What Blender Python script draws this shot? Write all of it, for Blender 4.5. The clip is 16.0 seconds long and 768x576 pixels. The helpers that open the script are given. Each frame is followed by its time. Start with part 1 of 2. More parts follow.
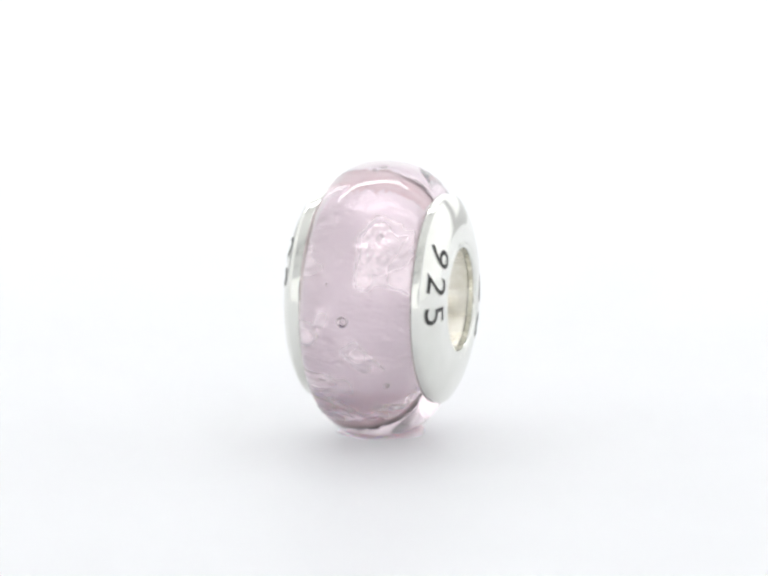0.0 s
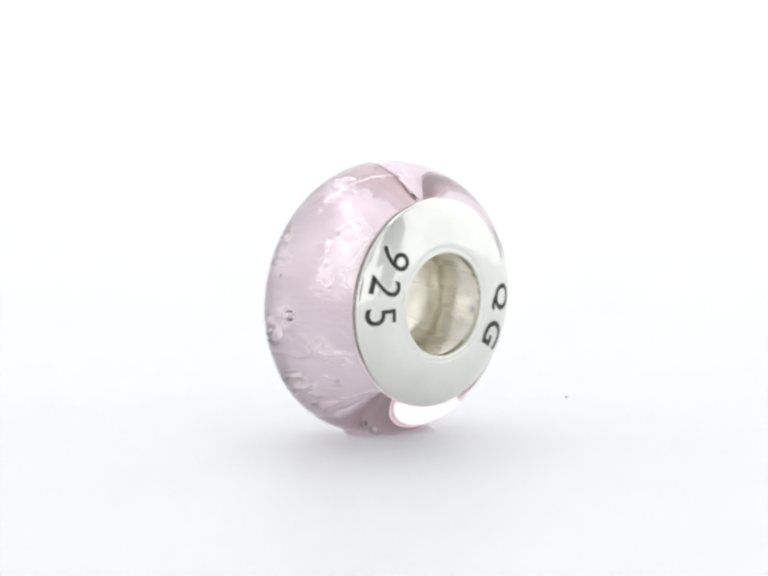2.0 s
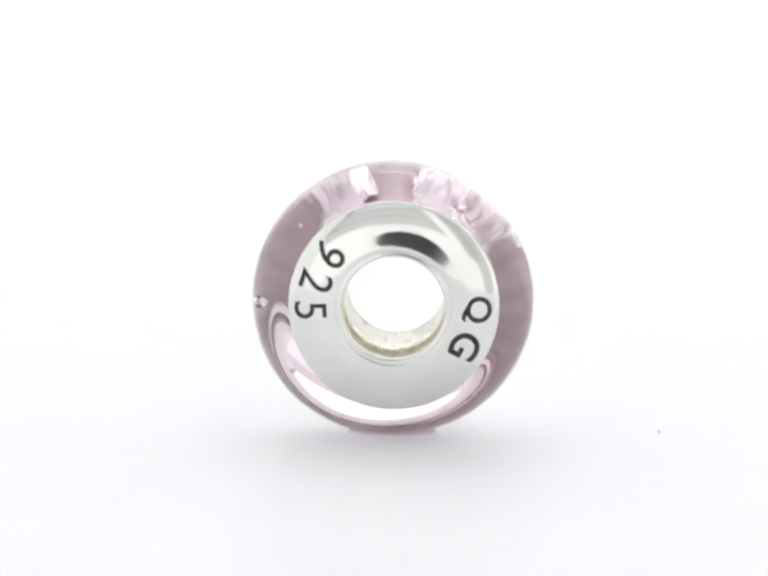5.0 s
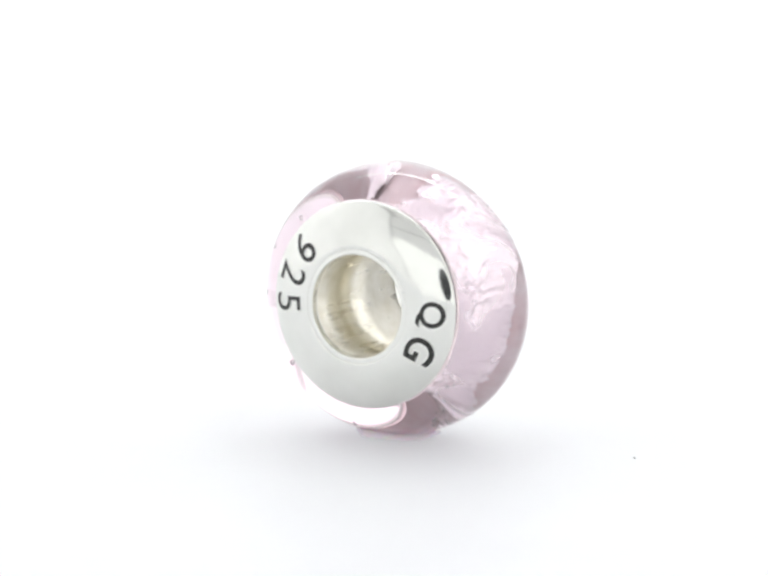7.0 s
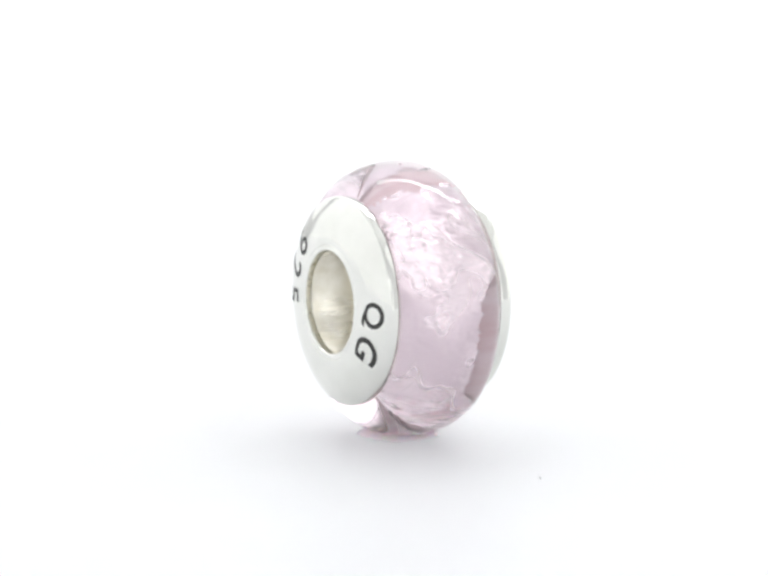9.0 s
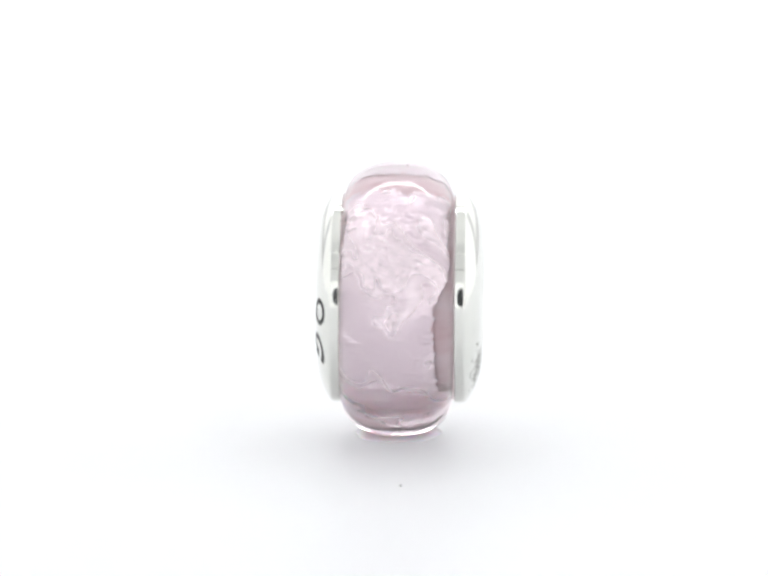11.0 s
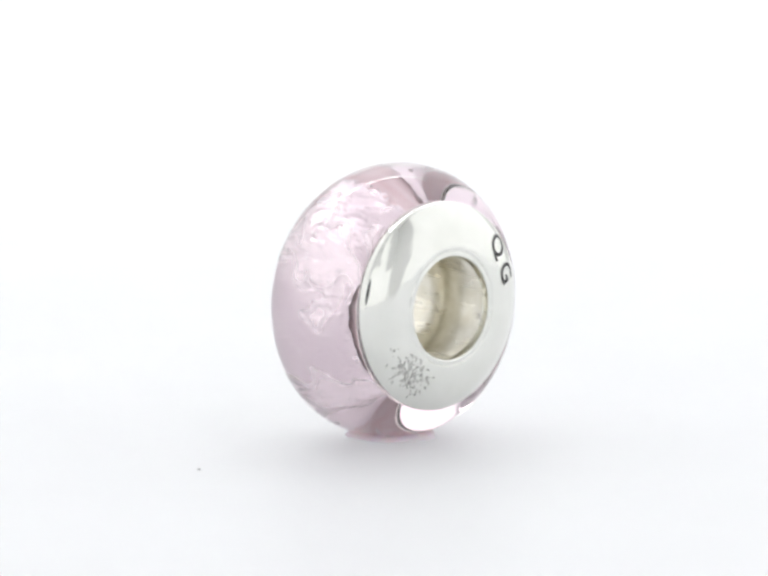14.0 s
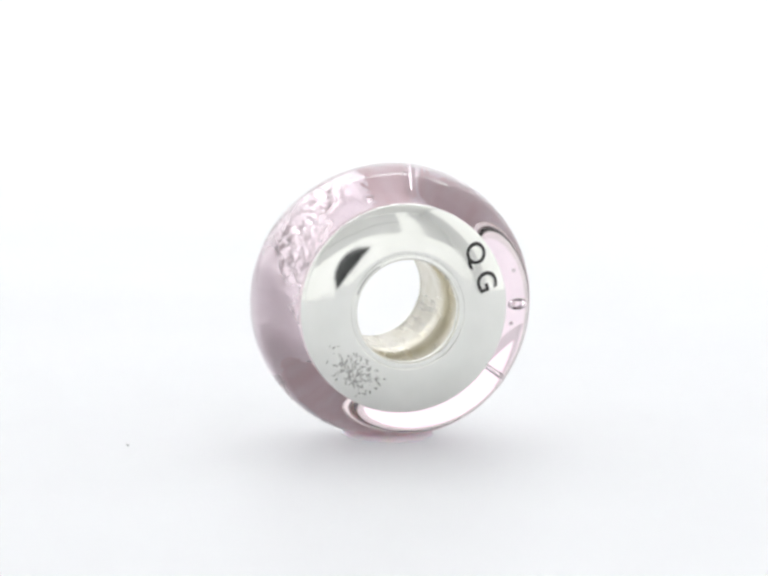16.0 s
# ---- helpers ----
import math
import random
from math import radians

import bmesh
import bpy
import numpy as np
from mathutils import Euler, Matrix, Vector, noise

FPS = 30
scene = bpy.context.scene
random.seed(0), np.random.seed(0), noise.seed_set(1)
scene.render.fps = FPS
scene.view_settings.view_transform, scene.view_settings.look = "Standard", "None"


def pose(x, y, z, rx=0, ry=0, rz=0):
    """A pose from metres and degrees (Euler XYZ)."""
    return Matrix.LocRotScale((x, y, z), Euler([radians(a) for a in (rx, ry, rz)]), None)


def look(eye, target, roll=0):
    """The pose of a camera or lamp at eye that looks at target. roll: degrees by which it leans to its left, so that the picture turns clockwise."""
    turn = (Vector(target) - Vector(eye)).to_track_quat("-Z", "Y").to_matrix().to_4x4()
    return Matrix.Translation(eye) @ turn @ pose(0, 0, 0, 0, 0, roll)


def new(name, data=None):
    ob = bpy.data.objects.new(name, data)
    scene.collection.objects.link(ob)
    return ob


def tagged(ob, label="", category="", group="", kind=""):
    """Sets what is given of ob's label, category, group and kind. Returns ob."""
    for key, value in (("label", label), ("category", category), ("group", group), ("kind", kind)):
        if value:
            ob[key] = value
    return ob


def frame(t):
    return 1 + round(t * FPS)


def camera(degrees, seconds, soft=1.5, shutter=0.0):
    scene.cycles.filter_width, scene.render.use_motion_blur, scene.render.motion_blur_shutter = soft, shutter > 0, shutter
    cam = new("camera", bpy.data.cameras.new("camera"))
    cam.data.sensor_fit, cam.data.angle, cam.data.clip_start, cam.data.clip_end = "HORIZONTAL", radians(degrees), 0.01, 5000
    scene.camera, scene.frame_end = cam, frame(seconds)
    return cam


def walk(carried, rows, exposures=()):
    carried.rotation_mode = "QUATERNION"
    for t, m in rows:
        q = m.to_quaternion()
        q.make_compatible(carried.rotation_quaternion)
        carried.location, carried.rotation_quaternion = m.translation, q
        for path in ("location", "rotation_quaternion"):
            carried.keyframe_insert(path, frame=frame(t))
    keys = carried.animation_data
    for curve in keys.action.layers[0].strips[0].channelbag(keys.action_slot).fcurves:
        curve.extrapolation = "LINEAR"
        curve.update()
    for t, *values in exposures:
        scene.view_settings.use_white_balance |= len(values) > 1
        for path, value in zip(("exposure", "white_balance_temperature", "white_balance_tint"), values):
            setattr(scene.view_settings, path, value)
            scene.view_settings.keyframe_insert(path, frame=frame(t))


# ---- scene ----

U = 0.0233e-3                      # one unit of the bead's plan, in metres (the bead is 13 mm across)
GROUND = -301 * U                  # the platter's top lies this far under the point at which the camera looks
PITCH, YAW, ROLL = 9.34, -0.072, 0.40
DIST = 11000 * U
RATE = -15.02                      # the platter's turn, degrees a second

# ---- camera ----
cam = camera(2 * math.degrees(math.atan(784 / 11000)), 16.0, soft=3.0)
_eye = Vector((0, -DIST * math.cos(radians(PITCH)), DIST * math.sin(radians(PITCH)) - GROUND))
_aim = Vector((DIST * math.tan(radians(YAW)), 0, -GROUND))
EYE = look(_eye, _aim, ROLL)
walk(cam, [(0.0, EYE), (16.0, EYE)],
     exposures=[(0.0, -0.17), (4.2, -0.19), (6.3, -0.07), (9.2, -0.07), (12.5, -0.08), (14.0, -0.17), (16.0, -0.19)])

# ---- world and light: a white photo box with added soft fill panels and one lamp strip under its roof, in a dim room ----
world = bpy.data.worlds.new("world")
world.use_nodes = True
scene.world = world
world.node_tree.nodes["Background"].inputs["Color"].default_value = (0.30, 0.31, 0.33, 1)
world.node_tree.nodes["Background"].inputs["Strength"].default_value = 0.25
PANEL_POWER, KEY_POWER, ROOF_POWER, BACK_POWER, FRONT_GLOW, CARD_GLOW, STRIP_POWER, TABLE_FILL = 0.41, 0.56, 0.24, 0.56, 0.55, 0.05, 9.0, 0.19


# ---- materials ----
def material(name, colour=(0.8, 0.8, 0.8), rough=0.5, metal=0.0, **more):
    m = bpy.data.materials.new(name)
    m.use_nodes = True
    b = m.node_tree.nodes["Principled BSDF"]
    b.inputs["Base Color"].default_value = (*colour, 1)
    b.inputs["Roughness"].default_value = rough
    b.inputs["Metallic"].default_value = metal
    for key, value in more.items():
        b.inputs[key.replace("_", " ")].default_value = value
    return m


def grain(m, scale, low, high, socket="Roughness", detail=6.0, stretch=(1, 1, 1), kind="ShaderNodeTexNoise"):
    """Lets a noise at that scale (per metre) drive one socket between low and high."""
    nt = m.node_tree
    b = nt.nodes["Principled BSDF"]
    tc, mp = nt.nodes.new("ShaderNodeTexCoord"), nt.nodes.new("ShaderNodeMapping")
    mp.inputs["Scale"].default_value = [scale * s for s in stretch]
    nt.links.new(tc.outputs["Object"], mp.inputs["Vector"])
    tex = nt.nodes.new(kind)
    tex.inputs["Scale"].default_value = 1.0
    tex.inputs["Detail"].default_value = detail
    nt.links.new(mp.outputs["Vector"], tex.inputs["Vector"])
    ramp = nt.nodes.new("ShaderNodeMapRange")
    ramp.inputs["From Min"].default_value, ramp.inputs["From Max"].default_value = 0.3, 0.7
    if isinstance(low, tuple):
        mix = nt.nodes.new("ShaderNodeMix")
        mix.data_type = "RGBA"
        nt.links.new(tex.outputs[0], ramp.inputs["Value"])
        nt.links.new(ramp.outputs["Result"], mix.inputs["Factor"])
        mix.inputs[6].default_value, mix.inputs[7].default_value = (*low, 1), (*high, 1)
        nt.links.new(mix.outputs[2], b.inputs[socket])
    else:
        ramp.inputs["To Min"].default_value, ramp.inputs["To Max"].default_value = low, high
        nt.links.new(tex.outputs[0], ramp.inputs["Value"])
        nt.links.new(ramp.outputs["Result"], b.inputs[socket])
    return m


def relief(m, scale, depth, detail=5.0, stretch=(1, 1, 1), distortion=0.0):
    """Adds a bump of that depth in metres; several add up."""
    nt = m.node_tree
    b = nt.nodes["Principled BSDF"]
    tc, mp = nt.nodes.new("ShaderNodeTexCoord"), nt.nodes.new("ShaderNodeMapping")
    mp.inputs["Scale"].default_value = [scale * s for s in stretch]
    nt.links.new(tc.outputs["Object"], mp.inputs["Vector"])
    tex = nt.nodes.new("ShaderNodeTexNoise")
    tex.inputs["Scale"].default_value, tex.inputs["Detail"].default_value = 1.0, detail
    tex.inputs["Distortion"].default_value = distortion
    nt.links.new(mp.outputs["Vector"], tex.inputs["Vector"])
    bump = nt.nodes.new("ShaderNodeBump")
    bump.inputs["Strength"].default_value, bump.inputs["Distance"].default_value = 1.0, depth
    nt.links.new(tex.outputs[0], bump.inputs["Height"])
    old = b.inputs["Normal"].links
    if old:
        nt.links.new(old[0].from_socket, bump.inputs["Normal"])
    nt.links.new(bump.outputs["Normal"], b.inputs["Normal"])
    return m


SILVER = material("polished_silver", (0.90, 0.905, 0.875), 0.10, 1.0)
grain(SILVER, 420, (0.755, 0.762, 0.718), (0.83, 0.833, 0.795), "Base Color", 6)
grain(SILVER, 900, 0.05, 0.13)
relief(SILVER, 1500, 1.0e-6, 3)
relief(SILVER, 260, 2.5e-6, 2)
TUBE = material("brushed_silver", (0.66, 0.62, 0.52), 0.36, 1.0)
grain(TUBE, 1300, (0.72, 0.68, 0.56), (0.86, 0.83, 0.74), "Base Color", 5)
grain(TUBE, 500, 0.22, 0.36, stretch=(0.4, 3, 3))
relief(TUBE, 2500, 2e-6, 4, stretch=(0.2, 1, 1))
relief(TUBE, 900, 9e-6, 3)
GLASS = material("pink_glass", (1.0, 0.862, 0.918), 0.0, 0.0, Transmission_Weight=1.0, IOR=1.5)
relief(GLASS, 250, 6e-6, 2)
relief(GLASS, 700, 2.5e-6, 2)
AIR = material("bubble_glass", (1, 1, 1), 0.0, 0.0, Transmission_Weight=1.0, IOR=1.5)
FOIL = material("crinkled_silver_foil", (0.95, 0.935, 0.955), 0.4, 0.4)


def crumple(m):
    """Foil that lies smooth in some places and is finely crumpled in others."""
    nt = m.node_tree
    b = nt.nodes["Principled BSDF"]
    tc = nt.nodes.new("ShaderNodeTexCoord")

    def cloud(scale, detail, distortion, stretch=(1, 1, 1)):
        mp, tex = nt.nodes.new("ShaderNodeMapping"), nt.nodes.new("ShaderNodeTexNoise")
        mp.inputs["Scale"].default_value = [scale * k for k in stretch]
        tex.inputs["Scale"].default_value, tex.inputs["Detail"].default_value, tex.inputs["Distortion"].default_value = 1.0, detail, distortion
        nt.links.new(tc.outputs["Object"], mp.inputs["Vector"])
        nt.links.new(mp.outputs["Vector"], tex.inputs["Vector"])
        return tex.outputs[0]

    def ranged(value, a0, a1, b0, b1):
        mr = nt.nodes.new("ShaderNodeMapRange")
        mr.interpolation_type = "SMOOTHSTEP"
        for key, v in zip(("From Min", "From Max", "To Min", "To Max"), (a0, a1, b0, b1)):
            mr.inputs[key].default_value = v
        nt.links.new(value, mr.inputs["Value"])
        return mr.outputs["Result"]

    patch = cloud(420, 2, 0.5, (1.1, 0.8, 0.8))
    nt.links.new(ranged(patch, 0.30, 0.70, 0.42, 0.16), b.inputs["Roughness"])
    nt.links.new(ranged(patch, 0.30, 0.70, 0.35, 0.85), b.inputs["Metallic"])
    mix = nt.nodes.new("ShaderNodeMix")
    mix.data_type = "RGBA"
    nt.links.new(ranged(patch, 0.40, 0.62, 0.0, 1.0), mix.inputs["Factor"])
    mix.inputs[6].default_value, mix.inputs[7].default_value = (0.98, 0.955, 0.98, 1), (0.99, 0.99, 0.992, 1)
    nt.links.new(mix.outputs[2], b.inputs["Base Color"])
    last = None
    for scale, depth, detail, distortion, stretch, calm in ((420, 60e-6, 2, 1.0, (1, 1, 1), 0.5), (1400, 55e-6, 3, 0.8, (0.22, 1, 1), 0.7), (1000, 70e-6, 3, 2.2, (1, 1, 1), 0.05), (2300, 42e-6, 4, 1.2, (1, 1, 1), 0.04)):
        bump = nt.nodes.new("ShaderNodeBump")
        bump.inputs["Distance"].default_value = depth
        nt.links.new(cloud(scale, detail, distortion, stretch), bump.inputs["Height"])
        nt.links.new(ranged(patch, 0.30, 0.70, calm, 1.15), bump.inputs["Strength"])
        if last:
            nt.links.new(last, bump.inputs["Normal"])
        last = bump.outputs["Normal"]
    nt.links.new(last, b.inputs["Normal"])


crumple(FOIL)
SLEEVE = material("satin_lining", (0.93, 0.84, 0.83), 0.45, 0.0)
grain(SLEEVE, 1500, (0.88, 0.73, 0.73), (0.99, 0.935, 0.935), "Base Color", 5, (0.25, 1, 1))
relief(SLEEVE, 1300, 25e-6, 4, (0.3, 1, 1), 0.6)
INK = material("blackened_engraving", (0.03, 0.03, 0.028), 0.5, 0.4)
grain(INK, 6000, (0.015, 0.015, 0.014), (0.07, 0.07, 0.065), "Base Color")
GROOVE = material("satin_silver", (0.86, 0.86, 0.83), 0.5, 0.7)
SCUFF = material("scuffed_silver", (0.45, 0.45, 0.43), 0.55, 0.8)
PAD = material("milky_putty", (0.98, 0.85, 0.90), 0.25, 0.0, Subsurface_Weight=0.4, Subsurface_Scale=0.0006)
PLATTER = material("glowing_white_acrylic", (0.685, 0.693, 0.708), 0.48, 0.0, Specular_IOR_Level=0.3, Subsurface_Weight=1.0, Subsurface_Scale=0.02, Subsurface_Radius=(1.0, 1.0, 1.0))
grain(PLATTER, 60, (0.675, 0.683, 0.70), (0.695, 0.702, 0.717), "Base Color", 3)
BOX_WHITE = material("white_fabric", (0.87, 0.87, 0.87), 0.8)
relief(BOX_WHITE, 900, 1e-4, 2)
TRIM = material("grey_aluminium", (0.55, 0.56, 0.57), 0.35, 0.9)
BAR_GREY = material("dark_grey_bar", (0.12, 0.12, 0.125), 0.45, 0.3)
# a weak glow added to the acrylic lightens the shade under the bead
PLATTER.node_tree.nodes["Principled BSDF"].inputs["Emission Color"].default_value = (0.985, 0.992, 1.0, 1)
PLATTER.node_tree.nodes["Principled BSDF"].inputs["Emission Strength"].default_value = TABLE_FILL
DUST = material("grey_lint", (0.62, 0.62, 0.63), 0.9)


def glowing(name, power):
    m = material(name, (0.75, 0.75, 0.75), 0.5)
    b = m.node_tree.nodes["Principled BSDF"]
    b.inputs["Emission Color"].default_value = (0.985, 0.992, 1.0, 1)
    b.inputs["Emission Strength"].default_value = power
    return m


# BACK, PANEL, KEY and ROOF light unseen panels, added for even white light
BACK = glowing("back_fill_cloth", BACK_POWER)
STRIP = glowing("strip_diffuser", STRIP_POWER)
PANEL = glowing("fill_panel_diffuser", PANEL_POWER)
KEY = glowing("bright_fill_diffuser", KEY_POWER)
ROOF = glowing("roof_fill_diffuser", ROOF_POWER)
# the unseen front wall glows, added to brighten the caps and the bead's front
FRONT_FILL = glowing("glowing_front_cloth", FRONT_GLOW)
relief(FRONT_FILL, 900, 1e-4, 2)
# a fainter glow for the added cards that the caps mirror as grey
CARD = glowing("faintly_glowing_card", CARD_GLOW)
relief(CARD, 900, 1e-4, 2)


# ---- mesh helpers ----
def part(name, bm, mat, parent=None, label="", smooth=True):
    bmesh.ops.recalc_face_normals(bm, faces=bm.faces[:])
    me = bpy.data.meshes.new(name)
    bm.to_mesh(me)
    bm.free()
    me.materials.append(mat)
    for p in me.polygons:
        p.use_smooth = smooth
    ob = new(name, me)
    if parent:
        ob.parent = parent
    return tagged(ob, label)


def revolve(profile, steps, closed=True, shape=None):
    """A ring about the x axis from (u, r) pairs, in plan units. shape(u, r, angle) may shift them."""
    bm = bmesh.new()
    rings = []
    for k in range(steps):
        a = 2 * math.pi * k / steps
        ring = []
        for u, r in profile:
            uu, rr = shape(u, r, a) if shape else (u, r)
            ring.append(bm.verts.new((uu * U, rr * math.cos(a) * U, rr * math.sin(a) * U)))
        rings.append(ring)
    n = len(profile)
    for k in range(steps):
        p, q = rings[k], rings[(k + 1) % steps]
        for j in range(n if closed else n - 1):
            i = (j + 1) % n
            bm.faces.new((p[j], p[i], q[i], q[j]))
    return bm


def box(x0, y0, z0, x1, y1, z1, bevel=0.0):
    bm = bmesh.new()
    bmesh.ops.create_cube(bm, size=1)
    for v in bm.verts:
        v.co = ((x0 + x1) / 2 + v.co.x * (x1 - x0), (y0 + y1) / 2 + v.co.y * (y1 - y0), (z0 + z1) / 2 + v.co.z * (z1 - z0))
    if bevel:
        bmesh.ops.bevel(bm, geom=bm.edges[:], offset=bevel, segments=2, affect="EDGES")
    return bm


def smooth_curve(points, per=6):
    """A Catmull-Rom line through the (u, r) points."""
    out = []
    for i in range(len(points) - 1):
        p0, p1 = Vector(points[max(i - 1, 0)]), Vector(points[i])
        p2, p3 = Vector(points[i + 1]), Vector(points[min(i + 2, len(points) - 1)])
        for k in range(per):
            t = k / per
            out.append(tuple(0.5 * (2 * p1 + (p2 - p0) * t + (2 * p0 - 5 * p1 + 4 * p2 - p3) * t * t + (3 * p1 - p0 - 3 * p2 + p3) * t ** 3)))
    return out + [tuple(points[-1])]


# ---- the photo box (closed round the camera) ----
X, Y0, Y1, TOP = 0.36, -0.33, 0.42, 0.55


def setting():
    tagged(part("floor", box(-X, Y0, -0.032, X, Y1, -0.020), BOX_WHITE, None, "white fabric floor of a photo box", False), kind="structure", category="floor")
    tagged(part("wall_back", box(-X, Y1, -0.032, X, Y1 + 0.01, TOP), BOX_WHITE, None, "white fabric back wall of a photo box", False), kind="structure", category="wall")
    for name, x in (("wall_east", X), ("wall_west", -X - 0.01)):
        tagged(part(name, box(x, Y0, -0.032, x + 0.01, Y1, TOP), BOX_WHITE, None, "white fabric side wall of a photo box", False), kind="structure", category="wall")
    tagged(part("ceiling", box(-X, Y0, TOP, X, Y1, TOP + 0.01), BOX_WHITE, None, "white fabric roof of a photo box", False), kind="structure", category="ceiling")
    # the front wall; its round hole, behind the camera, gives the caps the camera's dark reflection
    bm = bmesh.new()
    cx, cz, pr = 0.020, 0.064, 0.063
    n = 48
    inner, outer = [], []
    for k in range(n):
        a = 2 * math.pi * (k + 0.5) / n
        c, s = math.cos(a), math.sin(a)
        reach = min((X - cx if c > 0 else X + cx) / max(abs(c), 1e-6), ((TOP - cz) if s > 0 else (cz + 0.032)) / max(abs(s), 1e-6))
        inner.append((cx + pr * c, cz + pr * s))
        outer.append((cx + reach * c, cz + reach * s))
    layers = [[[bm.verts.new((x, y, z)) for x, z in ring] for ring in (inner, outer)] for y in (Y0 - 0.01, Y0)]
    for k in range(n):
        j = (k + 1) % n
        for lay in layers:
            bm.faces.new((lay[0][k], lay[0][j], lay[1][j], lay[1][k]))
        for r in (0, 1):
            bm.faces.new((layers[0][r][k], layers[0][r][j], layers[1][r][j], layers[1][r][k]))
    tagged(part("wall_front", bm, FRONT_FILL, None, "unseen off-white fabric front wall with an added glow and a round hole", False), kind="structure", category="wall")


def reflection_card(x0, x1, z0, dark_bar=0.0):
    """One of two unseen cards, added inside the front wall's upper part for grey areas in the caps' reflections; one
    has a dark bar across it.
    """
    base = tagged(part("reflection_card", box(x0, Y0 + 0.0045, z0, x1, Y0 + 0.0075, TOP - 0.03, 0.001), CARD, None, "", False),
                  "unseen grey-white card added on the front wall to show grey in the caps", "flap", "flaps of the front wall")
    if dark_bar:
        part("dark_bar", box(x0, Y0 + 0.0078, dark_bar - 0.0022, x1, Y0 + 0.0100, dark_bar + 0.0022, 0.0005), BAR_GREY, base, "dark grey bar added to show as a line in the caps", False)


def lamp_strip(x, y, z, w, d):
    """A lamp strip hung under the roof: an aluminium tray with a glowing diffuser."""
    base = new("lamp_strip")
    base.location = (x, y, z)
    tagged(base, "white glowing lamp strip in an aluminium tray", "lamp")
    part("tray", box(-w / 2 - 0.006, -d / 2 - 0.006, 0.002, w / 2 + 0.006, d / 2 + 0.006, 0.02, 0.001), TRIM, base, "", False)
    part("diffuser", box(-w / 2, -d / 2, -0.002, w / 2, d / 2, 0.0018), STRIP, base, "glowing white diffuser", False)
    for sx in (-1, 1):
        part("bracket", box(sx * w * 0.4 - 0.004, -0.01, 0.02, sx * w * 0.4 + 0.004, 0.01, TOP - z), TRIM, base, "", False)


def fill_panel(name, m, w, d, label, cloth=None):
    """A wide soft fill panel, added out of view: a shallow white frame with a glowing cloth, facing along its own -z.
    """
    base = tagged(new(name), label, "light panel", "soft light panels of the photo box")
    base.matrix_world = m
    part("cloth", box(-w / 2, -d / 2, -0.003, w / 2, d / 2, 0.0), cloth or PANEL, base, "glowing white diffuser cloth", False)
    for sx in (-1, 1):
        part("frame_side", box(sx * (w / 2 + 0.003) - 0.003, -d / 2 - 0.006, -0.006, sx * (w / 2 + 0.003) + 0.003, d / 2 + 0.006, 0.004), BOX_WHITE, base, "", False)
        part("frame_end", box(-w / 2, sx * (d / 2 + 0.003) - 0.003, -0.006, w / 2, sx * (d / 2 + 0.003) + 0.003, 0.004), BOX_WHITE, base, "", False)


# ---- the platter and what lies on it ----
def platter():
    """A round turntable: a wide white platter on a hub."""
    base = tagged(new("turntable"), "glossy white acrylic turntable with an added glow, slowly turning", "turntable")
    edge = [(0.0, 0.2), (-0.0006, 0.2012), (-0.006, 0.2012), (-0.0066, 0.2), (-0.0066, 0.0), (0.0, 0.0)]
    bm = bmesh.new()
    n = 128
    rim = edge[:4]
    rings = [[bm.verts.new((r * math.cos(2 * math.pi * k / n), r * math.sin(2 * math.pi * k / n), z)) for k in range(n)] for z, r in rim]
    for a, b in zip(rings, rings[1:]):
        for k in range(n):
            j = (k + 1) % n
            bm.faces.new((a[k], a[j], b[j], b[k]))
    bm.faces.new(rings[0])
    bm.faces.new(rings[-1])
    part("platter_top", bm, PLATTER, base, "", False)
    bm = bmesh.new()
    bmesh.ops.create_cone(bm, cap_ends=True, segments=48, radius1=0.07, radius2=0.05, depth=0.0132, matrix=Matrix.Translation((0, 0, -0.0133)))
    part("hub", bm, TRIM, base, "", False)
    return base


CX, CY = -14 * U, 13.4 * U          # the bead's centre on the platter
AXIS = -16.2                        # the way of its bore at the start, degrees
CAP_Z, GLASS_Z, GLASS_R = -17 * U, -23.5 * U, 283
CORE = 181                          # the radius of the lining under the glass
FOOT = GLASS_Z / U - GROUND / U - 6.0   # the glass is flat this far under its middle

DOME = [(165.0, 112), (165.0, 115.5), (164.0, 117), (164.9, 119), (164.2, 130), (161.4, 150), (158.6, 162), (154.0, 177), (149.6, 188), (144.4, 198), (140.0, 205), (137.2, 209), (134.8, 211.8), (132.0, 213.2), (127, 213.5)]


FACE = smooth_curve(DOME, 5)


def dome_u(r):
    """The height of a cap's face over the bead's middle at the radius r."""
    for (u0, r0), (u1, r1) in zip(FACE, FACE[1:]):
        if r <= r1:
            return u0 + (u1 - u0) * (r - r0) / (r1 - r0)
    return DOME[-1][0]


def cap_profile():
    face = FACE
    lip = smooth_curve([(150, 104), (160, 104.2), (164.2, 105.6), (165.6, 108.5), (165.0, 112)], 4)
    back = smooth_curve([(127, 213.5), (118, 213.3), (114.5, 211.5), (113.4, 207), (113.6, 190), (112, 150), (110, 116), (118, 111.5), (150, 110.6)], 4)
    return lip[:-1] + face[:-1] + back


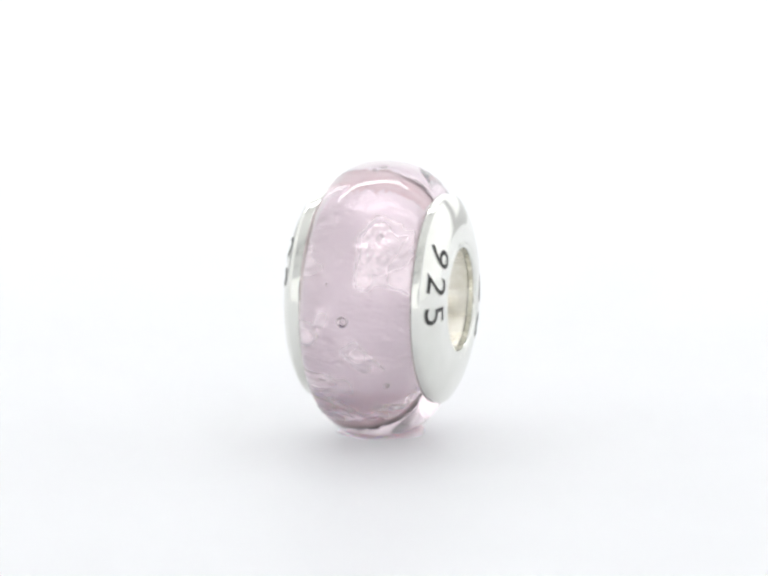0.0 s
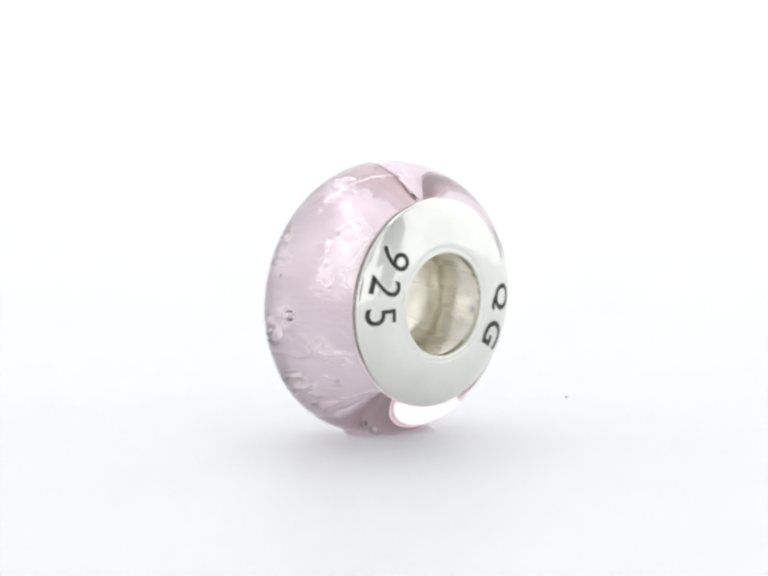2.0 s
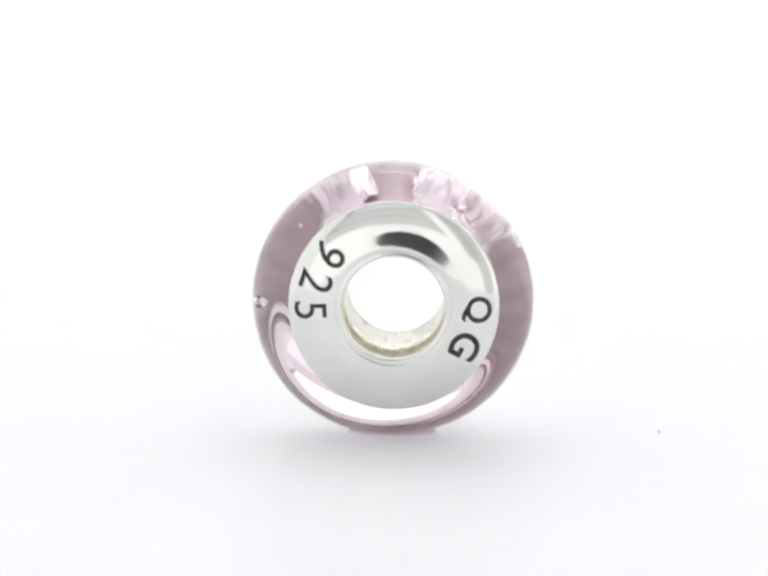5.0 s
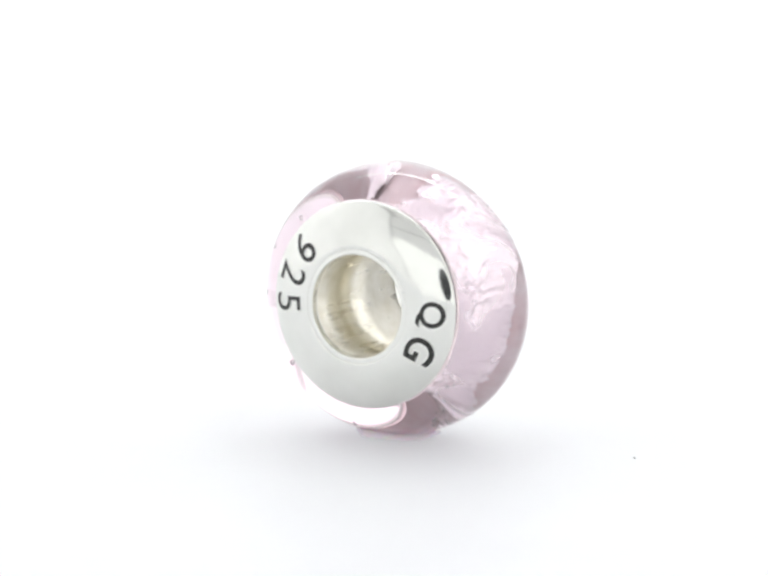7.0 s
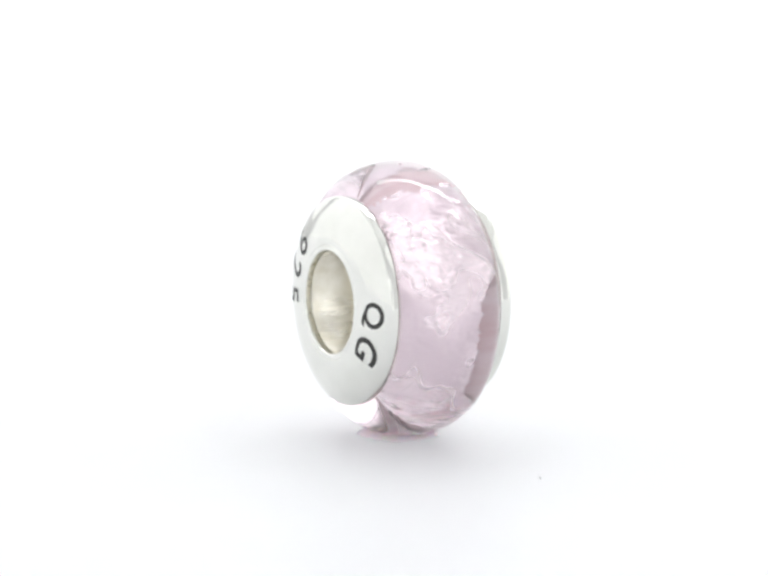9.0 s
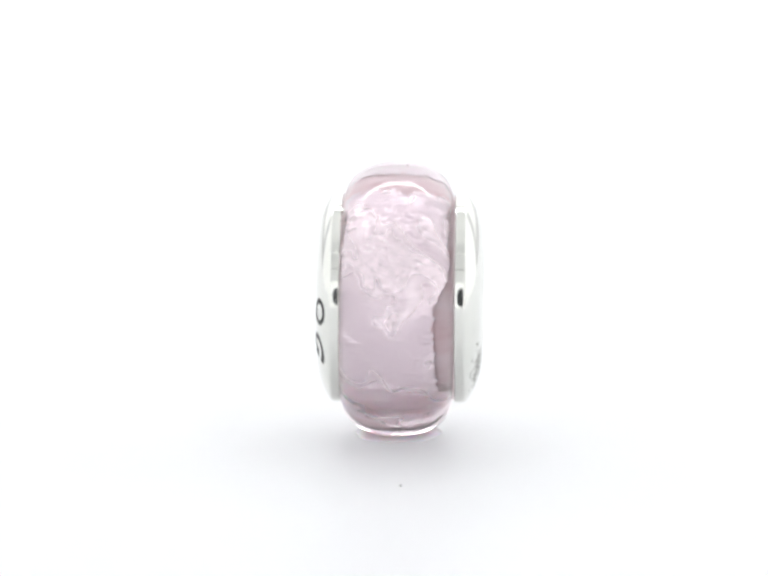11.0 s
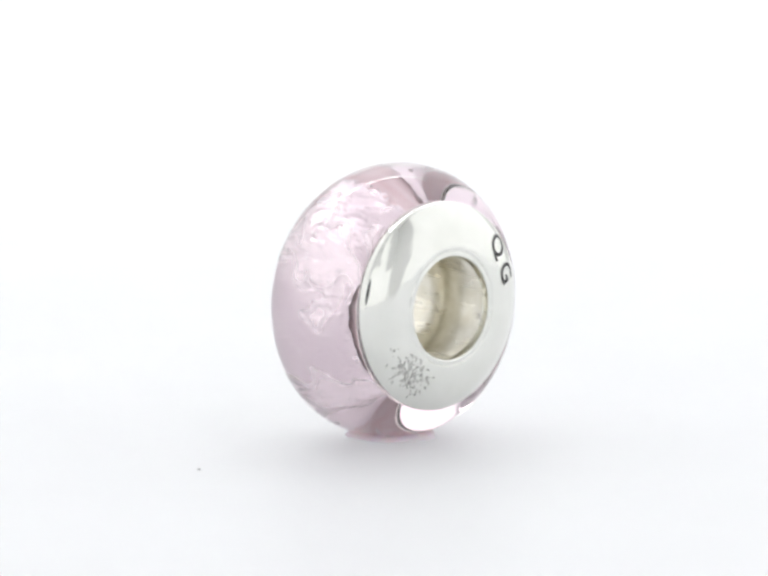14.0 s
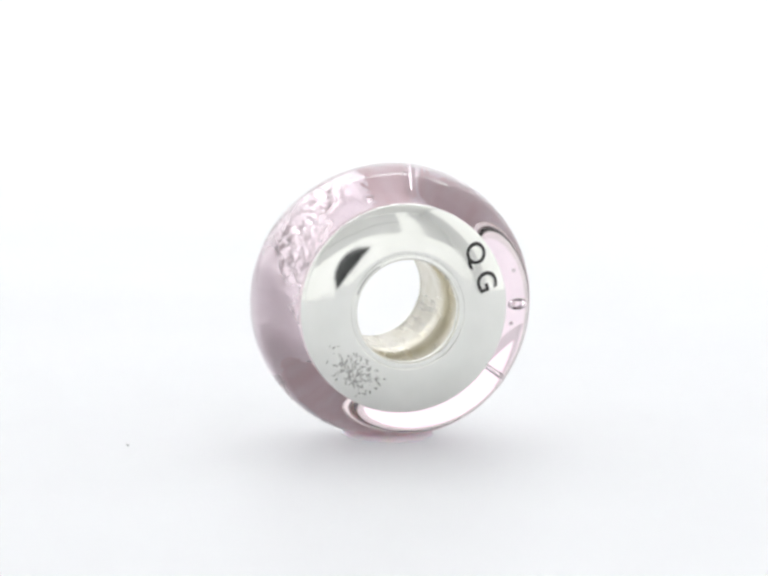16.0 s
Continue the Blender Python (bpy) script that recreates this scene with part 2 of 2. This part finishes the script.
def glyph(char, size, squeeze=1.0, weight=0.0):
    """The built-in font's outline as a flat bmesh, centred, size high, y up."""
    cu = bpy.data.curves.new("glyph", "FONT")
    cu.body, cu.size, cu.offset, cu.resolution_u = char, 1.0, weight, 5
    tmp = new("glyph", cu)
    bpy.context.view_layer.update()
    me = bpy.data.meshes.new_from_object(tmp.evaluated_get(bpy.context.evaluated_depsgraph_get()))
    bpy.data.objects.remove(tmp)
    bm = bmesh.new()
    bm.from_mesh(me)
    xs, ys = [v.co.x for v in bm.verts], [v.co.y for v in bm.verts]
    h = max(ys) - min(ys)
    mx, my = (max(xs) + min(xs)) / 2, (max(ys) + min(ys)) / 2
    for v in bm.verts:
        v.co = ((v.co.x - mx) / h * size * squeeze, (v.co.y - my) / h * size, 0)
    bmesh.ops.triangulate(bm, faces=bm.faces[:])
    for _ in range(3):
        long = [e for e in bm.edges if e.calc_length() > size * 0.12]
        if long:
            bmesh.ops.subdivide_edges(bm, edges=long, cuts=1)
            bmesh.ops.triangulate(bm, faces=bm.faces[:])
    return bm


def stamp(name, char, cap, r, angle, up, size, squeeze, weight=0.004, spin=0.0):
    """One engraved character on a cap's dome at the radius r and the angle seen from outside, its head outwards (up 1) or inwards (-1)."""
    a = radians(angle)
    out = Vector((math.cos(a), math.sin(a)))
    head = Matrix.Rotation(radians(spin), 2) @ (out * up)
    right = Vector((head.y, -head.x))

    def outline(wide, swell, proud):
        bm = glyph(char, size * swell, squeeze, wide)
        for v in bm.verts:
            p = out * r + right * v.co.x + head * v.co.y
            v.co = (dome_u(p.length) * U + proud * U, p.x * U, p.y * U)
        return bm
    mark = part(name, outline(weight, 1.0, 0.75), INK, cap, "blackened engraved character", False)
    part("burr", outline(weight + 0.03, 1.07, 0.35), GROOVE, mark, "raised bright edge of the engraving", False)


def glass_shape(u, r, a):
    """Hand-made unevenness of the glass: the tread waves a little, and its foot is pressed flat on the putty."""
    if r < 183:
        return u, r
    k = (r - 183) / (GLASS_R - 183)
    w = 3.5 * math.cos(2 * a) + 1.5 + 1.1 * math.sin(3 * a + 2.0) + 0.7 * math.sin(5 * a)
    rr = r + k * w
    return u + k * 2.5 * math.sin(a + 1.0) + 1.2 * math.sin(3 * a), rr


def bead():
    base = new("glass_bead")
    tagged(base, "pink glass charm bead with silver foil and polished silver caps", "bead")
    base.location = (CX, CY, 0)
    lift = -GROUND
    # glass: a fat ring round the core
    prof = [(-109, 160)]
    b0, half, high, ex = 185, 118, GLASS_R - 185, 2.25
    side = []
    for k in range(41):
        a = math.pi * k / 40
        c, s = math.cos(a), math.sin(a)
        side.append(((half if c < 0 else half - 4) * -math.copysign(abs(c) ** (2 / ex), c), b0 + high * abs(s) ** (2 / ex)))
    prof += side + [(109, 160)]
    bm = revolve(prof, 160, True, glass_shape)
    for v in bm.verts:
        v.co.z = max(v.co.z, -FOOT * U)
    glass = part("glass_body", bm, GLASS, base, "clear pink lampwork glass")
    glass.location.y, glass.location.z = -5 * U, lift + GLASS_Z      # a little thicker on one side
    # foil wrapped round the core inside the glass, with ragged edges
    steps, across = 640, 56
    def ragged(a, seed, amp):
        return amp * (noise.noise((math.cos(a) * 3, math.sin(a) * 3, seed)) * 1.2 + noise.noise((math.cos(a) * 11, math.sin(a) * 11, seed)) + 0.9 * noise.noise((math.cos(a) * 30, math.sin(a) * 30, seed)) + 0.45 * noise.noise((math.cos(a) * 75, math.sin(a) * 75, seed)))
    bm = bmesh.new()
    rings = []
    for k in range(steps):
        a = 2 * math.pi * k / steps
        off = abs((math.degrees(a) + 26 + 180) % 360 - 180)
        gap = min(1.0, 1.5 * math.cos(radians(min(off / 54, 1) * 90)) ** 1.2)
        crest = max(0.0, math.sin(a)) ** 3
        foot = max(0.0, -math.sin(a)) ** 4
        lo, hi = -86 + 32 * gap + 16 * crest - 10 * foot + ragged(a, 3.1, 4.5), 94 - 20 * crest + 6 * foot + ragged(a, 8.7, 4.5 + 3 * crest)
        ring = []
        for j in range(across + 1):
            u = lo + (hi - lo) * j / across
            q = (u * 0.022, math.cos(a) * 3.4, math.sin(a) * 3.4)
            r = CORE + 4.5 + 3 * noise.noise(q) + 2 * noise.noise((q[0] * 3, q[1] * 3, q[2] * 3 + 5)) ** 2
            patch = 1 / (1 + math.exp(-7 * (noise.noise((q[0] * 0.8 + 4, q[1] * 0.5, q[2] * 0.5)) - 0.12)))
            r += 4 * patch * (0.15 - 2 * noise.noise((u * 0.05, math.cos(a) * 12, math.sin(a) * 12)) ** 2)
            r += 3 * patch * (0.15 - 2 * noise.noise((u * 0.11 + 9, math.cos(a) * 26, math.sin(a) * 26)) ** 2)
            # one long fold round the foil
            fold = math.degrees(a) - 208 - 4 * noise.noise((u * 0.03, 2, 7))
            r += 3.5 * max(0.0, 1 - abs(fold) / 1.1)
            ring.append(bm.verts.new((u * U, r * math.cos(a) * U, r * math.sin(a) * U)))
        rings.append(ring)
    for k in range(steps):
        p, q = rings[k], rings[(k + 1) % steps]
        under = abs(360 * (k + 0.5) / steps - 270)
        for j in range(across):
            # the wrap leaves ragged openings at the crest and at the foot
            if abs(360 * (k + 0.5) / steps - 90) < max(8, (10 if k < 160 else 14) + 9 * noise.noise((j * 0.11, k // 160, 7)) + 6 * noise.noise((j * 0.45, k // 160, 3))):
                continue
            if under < (11 if k < 480 else 2) + 9 * noise.noise((j * 0.13, k // 320, 4)) + 5 * noise.noise((j * 0.5, k // 320, 1)):
                continue
            bm.faces.new((p[j], p[j + 1], q[j + 1], q[j]))
    foil = part("silver_foil", bm, FOIL, base, "crinkled silver foil inside the glass")
    foil.location.z = lift + CAP_Z
    # satin sleeve over the core and the caps' backs, seen through the glass
    sl = revolve([(-111.5, 207), (-110, CORE + 4), (-105, CORE), (105, CORE), (110, CORE + 4), (111.5, 207), (113, 207), (113, 112), (-113, 112), (-113, 207)], 128)
    sleeve = part("core_sleeve", sl, SLEEVE, base, "satin mauve-silver lining under the glass")
    sleeve.location.z = lift + CAP_Z
    # air bubbles in the glass
    for u, r, ang, size in ((-12, 236, 182, 11), (45, 232, 140, 4), (-12, 240, 95, 4), (60, 236, 215, 5), (-60, 230, 190, 3.5), (-42, 238, 165, 3), (30, 240, 255, 3.5)):
        bm = bmesh.new()
        bmesh.ops.create_icosphere(bm, subdivisions=3, radius=size * U)
        a = radians(ang)
        b = part("air_bubble", bm, AIR, glass, "tiny air bubble")
        b.data.flip_normals()
        b.location = (u * U, r * math.cos(a) * U, r * math.sin(a) * U)
    # core tube
    tube = part("core_tube", revolve([(-158, 104.5), (156, 104.5), (156, 109.5), (-158, 109.5)], 128), TUBE, base, "brushed silver lining of the bore")
    tube.location.z = lift + CAP_Z
    # caps
    for flip in (0, 1):
        cap = part("end_cap", revolve(cap_profile(), 160), SILVER, base, "domed polished silver cap with engraved marks")
        cap.location.z = lift + CAP_Z
        if flip:
            cap.rotation_euler = (0, 0, math.pi)
            cap.scale.x, cap.location.x = 1.11, 113 * 0.11 * U      # this cap is a little taller
            for name, ch, r, ang, size in (("letter_q", "Q", 178, 38, 52), ("letter_g", "G", 174, 18.5, 46)):
                stamp(name, ch, cap, r, ang, 1, size, 0.95, 0.012)
            scuffs(cap)
        else:
            for name, ch, r, ang in (("digit_nine", "9", 168, 140), ("digit_two", "2", 164, 162), ("digit_five", "5", 168, 182.5)):
                stamp(name, ch, cap, r, ang, -1, 66, 0.95, 0.0)
            for name, ch, r, ang in (("letter_q", "Q", 168, -1, ), ("letter_g", "G", 165, -28)):
                stamp(name, ch, cap, r, ang, 1, 61, 1.0, 0.018)
    return base


def scuffs(cap):
    """A patch of small scratches and pits on one cap."""
    rng = random.Random(11)
    bm = bmesh.new()
    for k in range(180):
        a = radians(rng.gauss(228, 9))
        r = rng.gauss(163, 18)
        if not 128 < r < 200:
            continue
        p = Vector((math.cos(a), math.sin(a))) * r
        t = rng.uniform(0, math.pi)
        n = rng.randint(4, 6)
        lx, ly = rng.uniform(1.5, 7), rng.uniform(0.8, 2.6)
        vs = []
        for i in range(n):
            b = 2 * math.pi * i / n
            d = Vector((lx * math.cos(b) * rng.uniform(0.6, 1.2), ly * math.sin(b) * rng.uniform(0.6, 1.2)))
            d.rotate(Matrix.Rotation(t, 2))
            q = p + d
            vs.append(bm.verts.new((dome_u(q.length) * U + 0.3 * U, q.x * U, q.y * U)))
        bm.faces.new(vs)
    part("scuff_mark", bm, SCUFF, cap, "dull grey scuffed patch", False)


def putty():
    """A flat clear blob under the bead."""
    bm = bmesh.new()
    n = 72
    rows = [(1.0, 0.0), (1.0, 1.5), (0.97, 4), (0.90, 7), (0.75, 9.5), (0.4, 10)]
    rings = []
    for f, z in rows:
        ring = []
        for k in range(n):
            a = 2 * math.pi * k / n
            r = (88 + 5 * math.sin(2 * a + 1) + 4 * math.sin(5 * a)) * f
            ring.append(bm.verts.new((r * math.cos(a) * U, r * math.sin(a) * U, z * U)))
        rings.append(ring)
    for p, q in zip(rings, rings[1:]):
        for k in range(n):
            j = (k + 1) % n
            bm.faces.new((p[k], p[j], q[j], q[k]))
    bm.faces.new(rings[0])
    bm.faces.new(rings[-1])
    ob = part("putty_pad", bm, PAD)
    return tagged(ob, "small milky pink flattened putty blob holding the bead", "putty")


def fleck():
    """A speck of lint on the platter."""
    bm = bmesh.new()
    bmesh.ops.create_icosphere(bm, subdivisions=2, radius=1.0)
    for v in bm.verts:
        w = 1 + 0.35 * noise.noise(v.co * 1.7)
        v.co = (v.co.x * 3.6 * w * U, v.co.y * 2.4 * w * U, (v.co.z * 2.4 * w + 2.2) * U)
    return tagged(part("dust_speck", bm, DUST), "tiny dark grey speck of dust on the platter", "dust")


# ---- build ----
setting()
reflection_card(-X + 0.004, 0.15, 0.165, 0.275)
reflection_card(0.235, X - 0.004, 0.12)
fill_panel("roof_panel", pose(0, 0.11, TOP - 0.006), 0.69, 0.58, "wide glowing white fill panel, unseen, added under the roof", ROOF)
fill_panel("side_panel", pose(X - 0.006, 0.10, 0.256, 0, 90, 0), 0.545, 0.54, "wide glowing white fill panel, unseen, added on the side wall", KEY)
fill_panel("side_panel", pose(-X + 0.006, 0.03, 0.256, 0, -90, 0), 0.545, 0.68, "wide glowing white fill panel, unseen, added on the side wall")
fill_panel("back_panel", pose(0, Y1 - 0.006, 0.26, 90, 0, 180), 0.62, 0.46, "wide glowing white fill panel, unseen, added on the back wall", BACK)
lamp_strip(0.0, 0.30, TOP - 0.09, 0.62, 0.045)
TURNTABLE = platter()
PUTTY = putty()
BEAD = bead()
SPECK = fleck()


def turning(x, y, heading):
    """Rows for something that stands on the platter at x, y and turns with it."""
    rows = []
    for k in range(33):
        t = k * 0.5
        rows.append((t, Matrix.Rotation(radians(RATE * t), 4, "Z") @ pose(x, y, 0, 0, 0, heading)))
    return rows


def motions():
    walk(TURNTABLE, turning(0, 0, 0))
    walk(BEAD, turning(CX, CY, AXIS))
    walk(PUTTY, turning(CX, CY, 20))
    walk(SPECK, turning(120 * U, 541 * U, 40))


motions()
